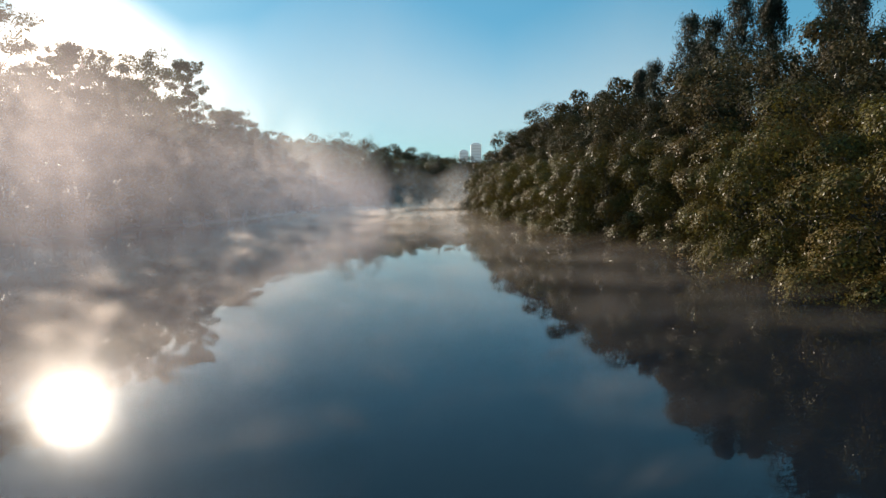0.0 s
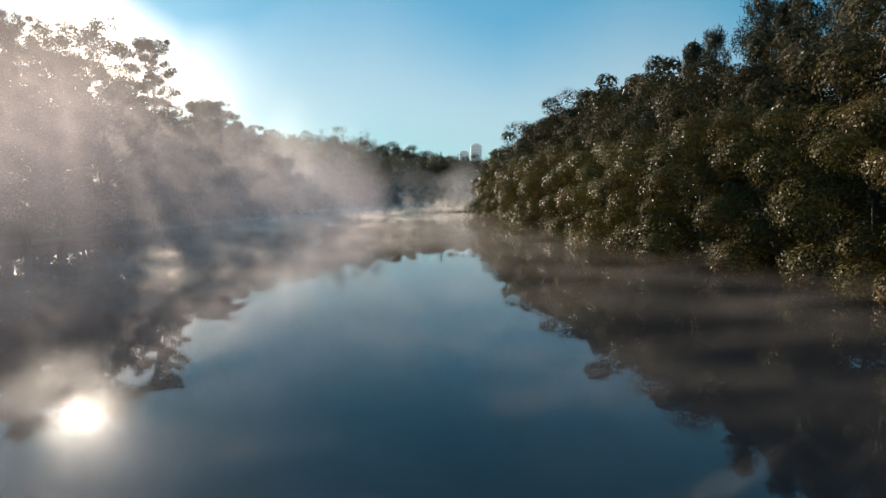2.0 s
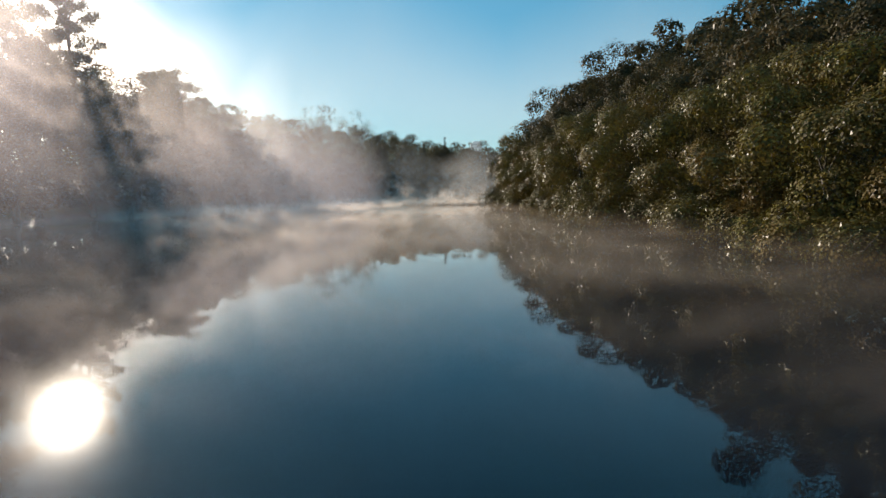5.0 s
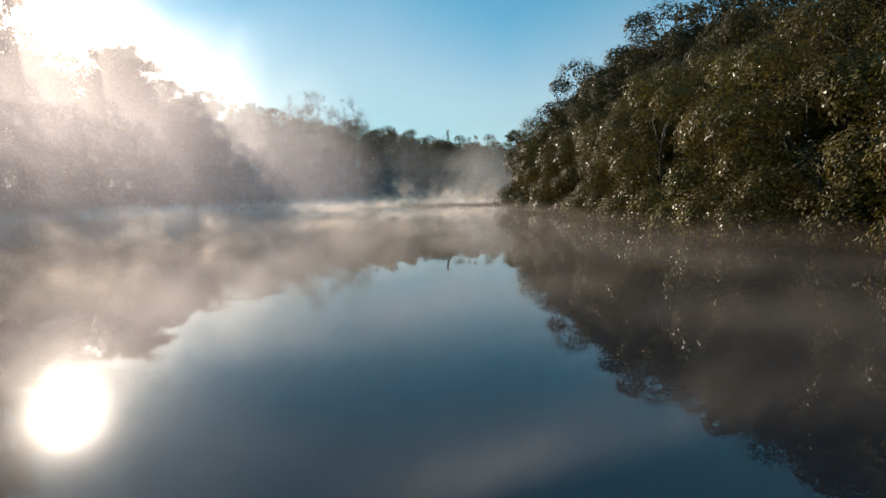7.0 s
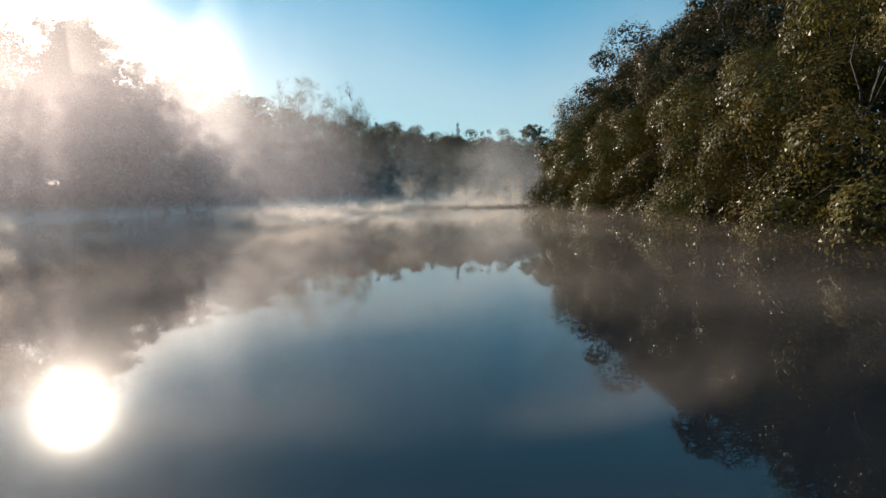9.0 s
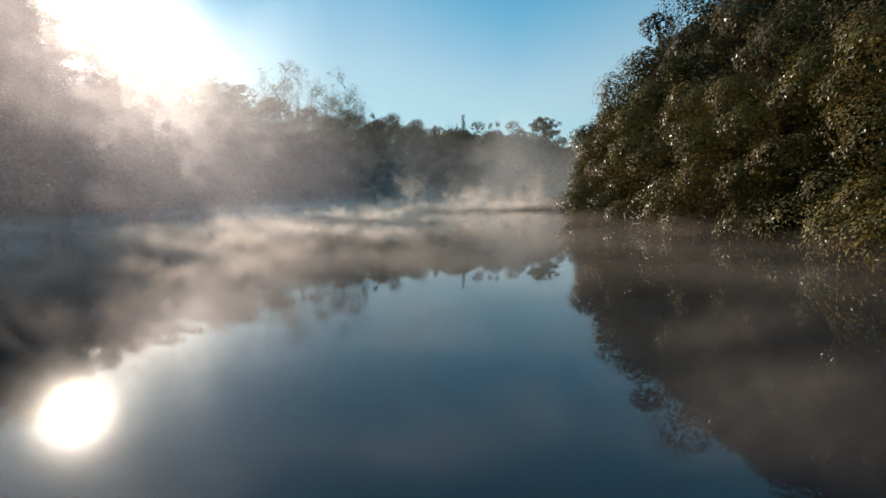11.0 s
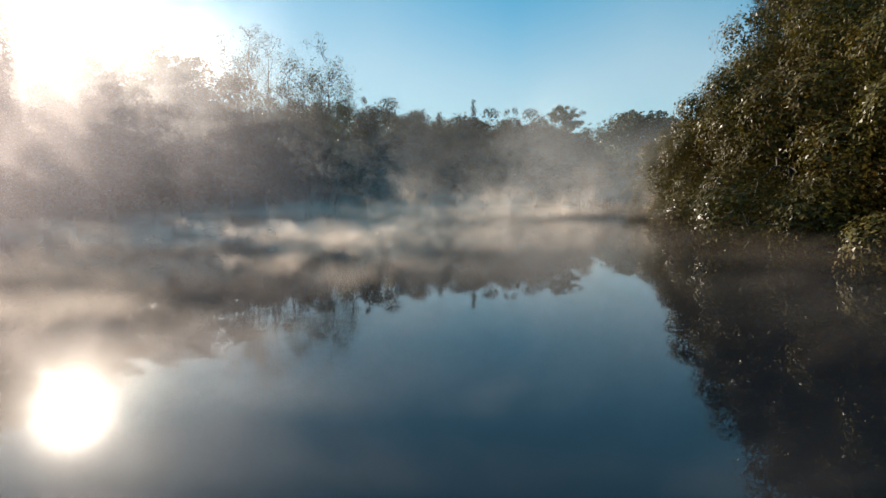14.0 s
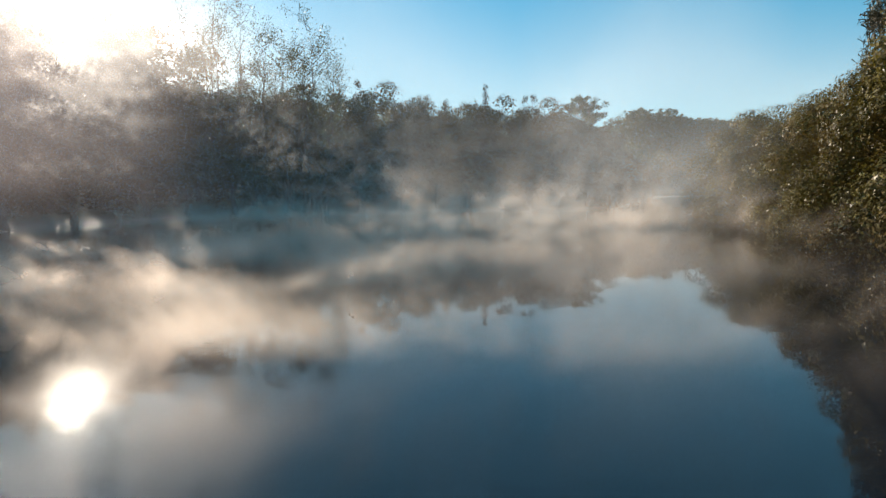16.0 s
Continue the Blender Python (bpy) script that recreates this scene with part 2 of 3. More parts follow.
def along(line, step, inland, side, start=0.0, jitter=0.0, rng=None):
    """Places every step metres along a shore line, inland metres behind it (side 1: to its right), as x, y, way along."""
    seg = np.diff(line, axis=0)
    length = np.hypot(seg[:, 0], seg[:, 1])
    total, done = np.concatenate([[0], np.cumsum(length)]), start
    while done < total[-1]:
        i = min(np.searchsorted(total, done, side="right") - 1, len(seg) - 1)
        a = seg[i] / length[i]
        b = seg[min(i + 1, len(seg) - 1)] / length[min(i + 1, len(seg) - 1)]
        k = (done - total[i]) / length[i]
        d = a * (1 - 0.5 * k) + b * 0.5 * k
        d /= np.hypot(*d)
        p = line[i] + a * (done - total[i]) + inland * side * np.array([d[1], -d[0]])
        if rng is not None:
            p = p + rng.uniform(-jitter, jitter, 2)
        yield p[0], p[1], math.atan2(d[1], d[0])
        done += step


def inland_of(x, y):
    """Metres behind the nearest shore (minus: out on the water), and whether that is the right one."""
    x, y = np.asarray(x, float), np.asarray(y, float)

    def dist(line):
        best = np.full(x.shape, 1e9)
        for (ax, ay), (bx, by) in zip(line[:-1], line[1:]):
            k = np.clip(((x - ax) * (bx - ax) + (y - ay) * (by - ay)) / ((bx - ax) ** 2 + (by - ay) ** 2), 0, 1)
            best = np.minimum(best, np.hypot(x - ax - k * (bx - ax), y - ay - k * (by - ay)))
        return best

    poly = np.concatenate([[(-40, -900)], LEFT, [(700, 900)], [(760, 850)], RIGHT[::-1], [(20, -900)]])
    inside = np.zeros(x.shape, bool)
    for (ax, ay), (bx, by) in zip(poly, np.roll(poly, -1, axis=0)):
        if ay != by:
            inside ^= ((ay > y) != (by > y)) & (x < (bx - ax) * (y - ay) / (by - ay) + ax)
    dr, dl = dist(RIGHT), dist(LEFT)
    return np.where(inside, -np.minimum(dr, dl), np.minimum(dr, dl)), dr < dl


def ground_at(x, y):
    s, right = inland_of(x, y)
    x, y = np.asarray(x, float), np.asarray(y, float)
    s = np.where(right, s - 1.8, s)
    bank = np.where(s < 0.8, 0.22 + 0.30 * (s - 0.8), 0.22 + np.where(right, 0.08, 0.3) * (s - 0.8))
    bank = np.maximum(bank, -1.6)
    near = np.clip((118 - y) / 12, 0, 1)
    hill = np.where(right, (0.06 + 0.16 * near) * np.clip(s - 2.5, 0, 40), 0.08 * np.clip(s - 3, 0, 200))
    hill = np.minimum(hill, 9.0)
    rise = np.clip((y - 285) / 80, 0, 1) * np.clip((x - 42) / 42, 0, 1) * np.clip((s - 6) / 30, 0, 1)
    hill = hill + 22 * rise * rise * (3 - 2 * rise)
    wob = 0.12 * np.sin(x * 0.9 + 1.3 * np.sin(y * 0.5)) * np.cos(y * 0.7) * np.clip(s, 0, 1)
    return bank.clip(None, 1.5) + hill + wob


# ---- mesh helpers ----
def mesh_from(name, verts, quads=None, tris=None, mat=None, uv=None, smooth=False):
    verts = np.asarray(verts, np.float32)
    faces, sizes = [], []
    if quads is not None and len(quads):
        faces.append(np.asarray(quads, np.int32).ravel())
        sizes.append(np.full(len(quads), 4, np.int32))
    if tris is not None and len(tris):
        faces.append(np.asarray(tris, np.int32).ravel())
        sizes.append(np.full(len(tris), 3, np.int32))
    loops, sizes = np.concatenate(faces), np.concatenate(sizes)
    me = bpy.data.meshes.new(name)
    me.vertices.add(len(verts))
    me.vertices.foreach_set("co", verts.ravel())
    me.loops.add(len(loops))
    me.loops.foreach_set("vertex_index", loops)
    me.polygons.add(len(sizes))
    me.polygons.foreach_set("loop_start", np.concatenate([[0], np.cumsum(sizes)[:-1]]).astype(np.int32))
    me.polygons.foreach_set("loop_total", sizes)
    if smooth:
        me.polygons.foreach_set("use_smooth", np.ones(len(sizes), bool))
    if uv is not None:
        me.uv_layers.new(name="UVMap").data.foreach_set("uv", np.asarray(uv, np.float32)[loops].ravel())
    if mat:
        me.materials.append(mat)
    me.update(calc_edges=True)
    me.validate()
    return me


def part(name, me, parent, label=""):
    ob = new(name, me)
    ob.parent = parent
    return tagged(ob, label)


class Wood:
    """Gathers tapered, bent tubes into one mesh."""

    def __init__(self):
        self.v, self.q, self.n = [], [], 0

    def limb(self, path, r0, r1, sides=6):
        path = np.asarray(path, float)
        k = len(path)
        tan = np.gradient(path, axis=0)
        tan /= np.linalg.norm(tan, axis=1)[:, None] + 1e-9
        ref = np.where(np.abs(tan[:, 2:3]) > 0.9, np.array([[1.0, 0, 0]]), np.array([[0, 0, 1.0]]))
        a = np.cross(tan, ref)
        a /= np.linalg.norm(a, axis=1)[:, None] + 1e-9
        b = np.cross(tan, a)
        th = np.linspace(0, 2 * np.pi, sides, endpoint=False)
        r = np.linspace(r0, r1, k)[:, None, None]
        ring = path[:, None] + r * (np.cos(th)[None, :, None] * a[:, None] + np.sin(th)[None, :, None] * b[:, None])
        i, j = np.meshgrid(np.arange(k - 1), np.arange(sides), indexing="ij")
        j2 = (j + 1) % sides
        self.v.append(ring.reshape(-1, 3))
        self.q.append(np.stack([i * sides + j, i * sides + j2, (i + 1) * sides + j2, (i + 1) * sides + j], -1).reshape(-1, 4) + self.n)
        self.n += k * sides

    def mesh(self, name, mat):
        return mesh_from(name, np.concatenate(self.v), np.concatenate(self.q), mat=mat, smooth=True)


def bend(a, b, rng, sag=0.0, wander=0.12, k=6):
    """A bent way from a to b: it rises first, or sags, and wanders."""
    a, b = np.asarray(a, float), np.asarray(b, float)
    s = np.linspace(0, 1, k)[:, None]
    p = a + (b - a) * s
    d = np.linalg.norm(b - a)
    p[:, 2] += sag * d * np.sin(np.pi * s[:, 0])
    w = rng.normal(0, wander * d / k, (k, 3))
    w[0] = w[-1] = 0
    return p + w


def leaves(rng, centres, radii, count, size, flat=1.0, droop=0.0, fill=0.45, thin=0.45, up=0.35, under=0.0, rough=0.28, face=0.5):
    """Leaf blades round clump centres: pointed blades of random turn, denser towards each clump's skin."""
    n = len(centres)
    who = np.repeat(np.arange(n), count)
    m = len(who)
    d = rng.normal(size=(m, 3))
    d /= np.linalg.norm(d, axis=1)[:, None]
    d[:, 2] = np.where((d[:, 2] < -0.25) & (rng.uniform(size=m) < under), -d[:, 2], d[:, 2])
    rr = rng.uniform(fill ** 3, 1, m) ** (1 / 3)
    # a clump is lumpy: twigs stick out of it
    lump = 1 + rough * np.sin(d[:, 0] * 5 + who * 1.7) * np.sin(d[:, 1] * 5 + who) * np.cos(d[:, 2] * 4 + who * 0.6) + rough * 0.5 * np.sin(d[:, 0] * 11 + who) * np.cos(d[:, 2] * 12 + d[:, 1] * 9)
    off = d * (rr * lump)[:, None] * np.asarray(radii)[who][:, None]
    off[:, 2] *= flat
    c = np.asarray(centres)[who] + off
    nrm = d * face + rng.normal(size=(m, 3)) * 0.6 + np.array([0, 0, up])
    nrm /= np.linalg.norm(nrm, axis=1)[:, None]
    t = rng.normal(size=(m, 3)) + np.array([0, 0, -droop])
    t -= nrm * (t * nrm).sum(1)[:, None]
    t /= np.linalg.norm(t, axis=1)[:, None] + 1e-9
    b = np.cross(nrm, t)
    ln = (size * rng.uniform(0.65, 1.35, m))[:, None]
    w = ln * thin
    v = np.stack([c + t * ln * 0.6, c - t * ln * 0.4 + b * w * 0.6, c - t * ln * 0.4 - b * w * 0.6], 1)
    return v.reshape(-1, 3)


def leaf_mesh(name, verts, mat):
    return mesh_from(name, verts, tris=np.arange(len(verts)).reshape(-1, 3), mat=mat)


def lobed(rng, lobes, centre, radii, low, inner=0.62, outer=0.88):
    """Centres of the lobes that bulge out of an uneven crown, spread well apart."""
    d = rng.normal(size=(lobes * 4, 3))
    d[:, 2] = d[:, 2] * 0.85 + 0.12
    d /= np.linalg.norm(d, axis=1)[:, None]
    pick = [0]
    while len(pick) < lobes:
        far = np.min(np.linalg.norm(d[:, None] - d[pick][None], axis=2), axis=1)
        pick.append(int(np.argmax(far + rng.uniform(0, 0.25, len(d)))))
    p = np.asarray(centre) + d[pick] * np.asarray(radii) * rng.uniform(inner, outer, (lobes, 1))
    p[:, 2] = np.maximum(p[:, 2], low + rng.uniform(0, 0.5, len(p)))
    return p


def tree_root(name, label, category, group):
    return tagged(new(name), label, category, group)


# ---- kinds of trees, each built once about its own base ----
def mangrove(rng, height, spread, label, lobes=22, per=1600, leaf=0.09):
    root = tree_root("mangrove_tree", label, "mangrove tree", "mangroves on the right bank")
    c = lobed(rng, lobes, (0, 0, height * 0.44), (spread, spread, height * 0.5), 0.9)
    skirt = []
    for i in range(8):
        a = i * 0.785 + rng.uniform(-0.3, 0.3)
        k = spread * rng.uniform(0.62, 0.9)
        skirt.append((k * math.cos(a), k * math.sin(a), rng.uniform(0.55, 1.0)))
    c = np.concatenate([c, skirt])
    r = rng.uniform(0.75, 1.35, len(c)) * spread / 3.4
    wood = Wood()
    forks = []
    for i in range(5):
        a = i * 1.257 + rng.uniform(-0.4, 0.4)
        foot = np.array([0.35 * math.cos(a), 0.35 * math.sin(a), -0.5])
        fork = np.array([spread * 0.35 * math.cos(a), spread * 0.35 * math.sin(a), height * rng.uniform(0.22, 0.42)])
        wood.limb(bend(foot, fork, rng, -0.05), 0.10, 0.05, 7)
        forks.append(fork)
    for p in c:
        f = min(forks, key=lambda q: np.linalg.norm(q - p))
        wood.limb(bend(f, p, rng, 0.06 if p[2] > f[2] else 0.18, 0.25, 5), 0.032, 0.008, 4)
    for i in range(40):
        k = rng.integers(len(c))
        d = rng.normal(size=3)
        q = c[k] + d / np.linalg.norm(d) * r[k] * rng.uniform(0.9, 1.15)
        wood.limb(bend(c[k], q, rng, 0, 0.3, 4), 0.014, 0.004, 4)
    part("trunk", wood.mesh("mangrove_wood", BARK), root, "several leaning dark stems and limbs")
    part("crown", leaf_mesh("mangrove_crown", leaves(rng, c, r, per, leaf, 0.8, 0, 0.74, 0.55, 0.6, 0.55, 0.2, 2.4), LEAF_MANGROVE), root, "dense glossy olive leaves")
    return root


def broadleaf(rng, height, spread, label, lobes=18, per=780, leaf=0.15, low=0.12, group="trees on the banks"):
    root = tree_root("broadleaf_tree", label, "tree", group)
    c = lobed(rng, lobes, (0, 0, height * (0.5 + low * 0.5)), (spread, spread, height * (0.5 - low * 0.5)), height * low + 0.4, 0.5, 0.85)
    r = rng.uniform(0.8, 1.45, len(c)) * spread / 3.6
    wood = Wood()
    top = np.array([rng.normal(0, 0.4), rng.normal(0, 0.4), height * 0.5])
    trunk = bend((0, 0, -0.6), top, rng, 0, 0.12, 8)
    wood.limb(trunk, 0.24, 0.12, 8)
    for p in c[::1 if leaf < 0.2 else 2]:
        k = rng.integers(3, 8)
        f = trunk[k] if trunk[k][2] < p[2] else trunk[2]
        wood.limb(bend(f, p, rng, 0.08, 0.2, 4), 0.06, 0.012, 4)
    part("trunk", wood.mesh("broadleaf_wood", BARK), root)
    part("crown", leaf_mesh("broadleaf_crown", leaves(rng, c, r, per, leaf, 0.82, 0, 0.7, 0.55, 0.5, 0.6, 0.22, 2.2), LEAF_BROAD), root)
    return root


def sheoak(rng, height, spread, label, clumps=84, per=115, leaf=0.5, group="she-oaks behind the mangroves"):
    root = tree_root("she_oak", label, "tree", group)
    z = height * (0.2 + 0.8 * rng.uniform(0, 1, clumps) ** 0.9)
    rad = spread * (1.03 - z / height) ** 0.5 * rng.uniform(0.1, 1.15, clumps)
    a = rng.uniform(0, 6.283, clumps)
    c = np.stack([rad * np.cos(a), rad * np.sin(a), z], -1)
    r = rng.uniform(0.3, 0.62, clumps) * spread / 2.4
    wood = Wood()
    trunk = bend((0, 0, -0.6), (rng.normal(0, 0.3), rng.normal(0, 0.3), height * 0.97), rng, 0, 0.05, 10)
    wood.limb(trunk, 0.2, 0.02, 8)
    for p in c:
        zz = max(p[2] - rad.mean() * 0.7, 0.5)
        f = np.array([np.interp(zz, trunk[:, 2], trunk[:, 0]), np.interp(zz, trunk[:, 2], trunk[:, 1]), zz])
        wood.limb(bend(f, p, rng, 0.1, 0.15, 5), 0.04, 0.01, 5)
    part("trunk", wood.mesh("she_oak_wood", BARK), root)
    part("crown", leaf_mesh("she_oak_crown", leaves(rng, c, r, per, leaf, 1.7, 1.6, 0.1, 0.11, 0.0), LEAF_OAK), root, "feathery grey-green needles")
    return root


def feather_oak(rng, height, spread, label, clumps=95, per=70, leaf=0.24, group="she-oaks on the far bank"):
    """A she-oak with a close, tapering crown of upswept sprays."""
    root = tree_root("she_oak", label, "tree", group)
    f = rng.uniform(0, 1, clumps) ** 0.85
    lead = rng.integers(0, 4, clumps) if spread > 1 else np.zeros(clumps, int)
    tall = np.array([1.0, 0.88, 0.78, 0.68])[lead]
    turn = lead * 2.1 + rng.uniform(0, 1)
    z = height * (0.1 + 0.88 * f) * tall
    rad = spread * (1.03 - f) ** 0.45 * rng.uniform(0.1, 0.75, clumps)
    a = rng.uniform(0, 6.283, clumps)
    lean = rng.normal(0, 0.5, 2)
    off = spread * 0.45 * (lead > 0)
    c = np.stack([rad * np.cos(a) + lean[0] * f + off * np.cos(turn), rad * np.sin(a) + lean[1] * f + off * np.sin(turn), z], -1)
    r = (0.18 + spread * rng.uniform(0.14, 0.3, clumps)) * (1.2 - 0.75 * f)
    wood = Wood()
    trunk = bend((0, 0, -0.6), (lean[0], lean[1], height * 0.9), rng, 0, 0.04, 10)
    wood.limb(trunk, 0.013 * height, 0.015, 7)
    for p in c[::2]:
        zz = max(p[2] - 0.9, 0.4)
        q = np.array([np.interp(zz, trunk[:, 2], trunk[:, 0]), np.interp(zz, trunk[:, 2], trunk[:, 1]), zz])
        wood.limb(bend(q, p, rng, -0.05, 0.12, 4), 0.022, 0.006, 4)
    part("trunk", wood.mesh("feather_wood", BARK), root)
    part("crown", leaf_mesh("feather_crown", leaves(rng, c, r, per, leaf, 1.7, -1.2, 0.2, 0.2, 0.1), LEAF_OAK), root, "upswept feathery grey-green sprays")
    return root


def gum(rng, height, spread, label, heads=20, per=640, leaf=0.33, bare=0.45, group="gum trees on the left bank"):
    root = tree_root("gum_tree", label, "gum tree", group)
    wood = Wood()
    lean = rng.normal(0, height * 0.04, 2)
    trunk = bend((0, 0, -0.6), (lean[0], lean[1], height * 0.72), rng, 0, 0.06, 9)
    wood.limb(trunk, height * 0.013, height * 0.006, 8)
    c, r = [], []
    for i in range(heads):
        z = height * (bare + (1 - bare) * (i + 1) / heads) * rng.uniform(0.95, 1.0)
        a = i * 2.4 + rng.uniform(-0.5, 0.5)
        reach = spread * rng.uniform(0.45, 1.0) * (1.12 - (z / height) ** 3 * 0.75)
        p = np.array([lean[0] + reach * math.cos(a), lean[1] + reach * math.sin(a), z])
        zz = max(z - reach * 1.1, height * 0.3)
        zz = min(zz, height * 0.71)
        f = np.array([np.interp(zz, trunk[:, 2], trunk[:, 0]), np.interp(zz, trunk[:, 2], trunk[:, 1]), zz])
        way = bend(f, p, rng, -0.06, 0.2, 7)
        wood.limb(way, height * 0.0045, 0.02, 6)
        for j in range(7):
            q = p + np.array([rng.normal(0, 0.8), rng.normal(0, 0.8), rng.uniform(-0.6, 0.5)]) * spread / 4.2
            wood.limb(bend(way[4], q, rng, 0.02, 0.2, 4), 0.025, 0.008, 4)
            c.append(q)
            r.append(rng.uniform(0.45, 0.85) * spread / 4.2)
    part("trunk", wood.mesh("gum_wood", BARK_PALE), root, "tall pale trunk with spreading limbs")
    part("crown", leaf_mesh("gum_crown", leaves(rng, np.array(c), r, per // 7, leaf, 0.75, 0.7, 0.2, 0.3, 0.2), LEAF_GUM), root, "separate umbrella-like heads of leaves")
    return root


def thin_tree(rng, height, spread, label, group="thin trees on the left bank"):
    root = tree_root("thin_tree", label, "tree", group)
    wood = Wood()
    c, r = [], []
    for s in range(3):
        a = s * 2.1 + rng.uniform(0, 1)
        tip = np.array([spread * 0.65 * math.cos(a), spread * 0.65 * math.sin(a), height * rng.uniform(0.72, 1.0)])
        stem = bend((0.2 * math.cos(a), 0.2 * math.sin(a), -0.6), tip, rng, -0.06, 0.16, 10)
        wood.limb(stem, 0.11, 0.02, 6)
        for k in range(20):
            zz = height * rng.uniform(0.35, 0.95)
            f = np.array([np.interp(zz, stem[:, 2], stem[:, i]) for i in range(2)] + [zz])
            b = rng.uniform(0, 6.283)
            ln = spread * rng.uniform(0.4, 0.9) * (1.25 - zz / height)
            p = f + np.array([ln * math.cos(b), ln * math.sin(b), ln * rng.uniform(0.4, 1.3)])
            way = bend(f, p, rng, -0.05, 0.2, 5)
            wood.limb(way, 0.028, 0.008, 5)
            for j in range(4):
                q = way[rng.integers(2, 5)]
                e = q + np.array([rng.normal(0, 0.5), rng.normal(0, 0.5), rng.uniform(0.1, 0.8)])
                wood.limb(bend(q, e, rng, 0, 0.2, 4), 0.010, 0.004, 4)
                c.append(e)
                r.append(rng.uniform(0.3, 0.6))
    part("trunk", wood.mesh("thin_wood", BARK), root, "slender dark stems and fine twigs")
    part("crown", leaf_mesh("thin_crown", leaves(rng, np.array(c), r, 20, 0.13, 1.0, 0.8, 0.1, 0.35, 0.1), LEAF_GUM), root, "sparse fine leaves")
    return root


def stand(kinds, i, x, y, rng, scale=1.0, sink=0.0, turn=None):
    """Sets a copy of one of the built trees on the ground."""
    z = max(float(ground_at(x, y)), -0.35) - sink
    s = scale * rng.uniform(0.92, 1.08)
    m = pose(x, y, z, rng.uniform(-3, 3), rng.uniform(-3, 3), rng.uniform(0, 360) if turn is None else turn)
    return copy_thing(kinds[i % len(kinds)], m @ Matrix.Diagonal((s * rng.uniform(0.93, 1.07), s * rng.uniform(0.93, 1.07), s, 1)))


def drop_pattern(kinds):
    for k in kinds:
        for o in (*k.children_recursive, k):
            bpy.data.objects.remove(o)


# ---- ground and water ----
def build_ground():
    gx = np.unique(np.concatenate([np.linspace(-60, 60, 101), np.linspace(-160, 200, 73), np.geomspace(200, 4200, 14), -np.geomspace(160, 4200, 14)]))
    gy = np.unique(np.concatenate([np.linspace(-40, 175, 150), np.linspace(175, 420, 50), np.geomspace(420, 4600, 14), -np.geomspace(40, 2000, 10)]))
    X, Y = np.meshgrid(gx, gy)
    Z = ground_at(X, Y)
    i, j = np.meshgrid(np.arange(len(gy) - 1), np.arange(len(gx) - 1), indexing="ij")
    w = len(gx)
    quads = np.stack([i * w + j, i * w + j + 1, (i + 1) * w + j + 1, (i + 1) * w + j], -1).reshape(-1, 4)
    ob = new("ground", mesh_from("ground", np.stack([X, Y, Z], -1).reshape(-1, 3), quads, mat=GROUND, smooth=True))
    tagged(ob, "muddy wooded river banks with leaf litter", "ground", kind="structure")
    v = [(-60, -900, 0), (800, -900, 0), (800, 900, 0), (-60, 900, 0)]
    ob = new("water", mesh_from("water", v, [(0, 1, 2, 3)], mat=WATER))
    tagged(ob, "calm dark river water mirroring trees and sky", "water", kind="structure")


build_ground()

# ---- right bank ----
rng = np.random.default_rng(11)
MANGROVES = [mangrove(rng, h, s, t) for h, s, t in (
    (7.2, 3.6, "dense olive mangrove tree leaning over the water"),
    (6.6, 3.3, "rounded mangrove tree with yellowing glossy leaves"),
    (7.8, 3.7, "tall bushy mangrove tree on the muddy bank"))]
BROADS = [broadleaf(rng, h, s, t) for h, s, t in (
    (11.0, 4.0, "dark green broadleaf tree behind the mangroves"),
    (10.0, 3.6, "dense dark broadleaf tree on the sloping bank"),
    (12.0, 4.2, "tall full-crowned dark tree on the bank"))]
FULL = [broadleaf(rng, h, s, t, 16, 420, 0.22, 0.05) for h, s, t in (
    (11.0, 4.2, "dense dark tree in the wooded bank"),
    (12.0, 4.0, "full-crowned tree among the bank woods"),
    (10.0, 4.4, "spreading dark tree in the bank woods"))]
COARSE = [broadleaf(rng, h, s, t, 14, 260, 0.29, 0.05) for h, s, t in (
    (11.0, 4.2, "dense dark tree in the wooded bank"),
    (12.0, 4.0, "full-crowned tree among the bank woods"),
    (10.0, 4.4, "spreading dark tree in the bank woods"))]
SHRUBS = [broadleaf(rng, h, s, t, 11, 270, 0.2, 0.02, "shrubs along the left bank") for h, s, t in (
    (4.8, 3.0, "low dark shrub hanging over the waterline"),
    (4.2, 2.8, "bushy dark shrub on the muddy edge"),
    (5.4, 2.9, "tall dark shrub at the foot of the trees"))]
OAKS = [sheoak(rng, h, s, t) for h, s, t in (
    (15.0, 2.7, "tall feathery she-oak with a pointed top"),
    (13.5, 2.4, "narrow grey-green she-oak above the bank"),
    (16.0, 3.0, "ragged tall she-oak with drooping needles"))]
for n, (x, y, a) in enumerate(along(RIGHT, 4.1, 0.9, 1, 74, 0.6, rng)):
    if y < 128:
        stand(MANGROVES, n + n // 3, x, y, rng, 1.0 if y < 88 else 1.1 if y < 97 else 0.88 if y < 112 else 0.95)
for n, (x, y, a) in enumerate(along(RIGHT, 4.8, 5.0, 1, 76, 0.9, rng)):
    x += 0.7 if 84 < y < 102 else 0
    if y < 124:
        stand(BROADS, n, x, y, rng, 0.95 if y < 80 else 1.1 if y < 101 else 0.74 if y < 112 else 0.62)
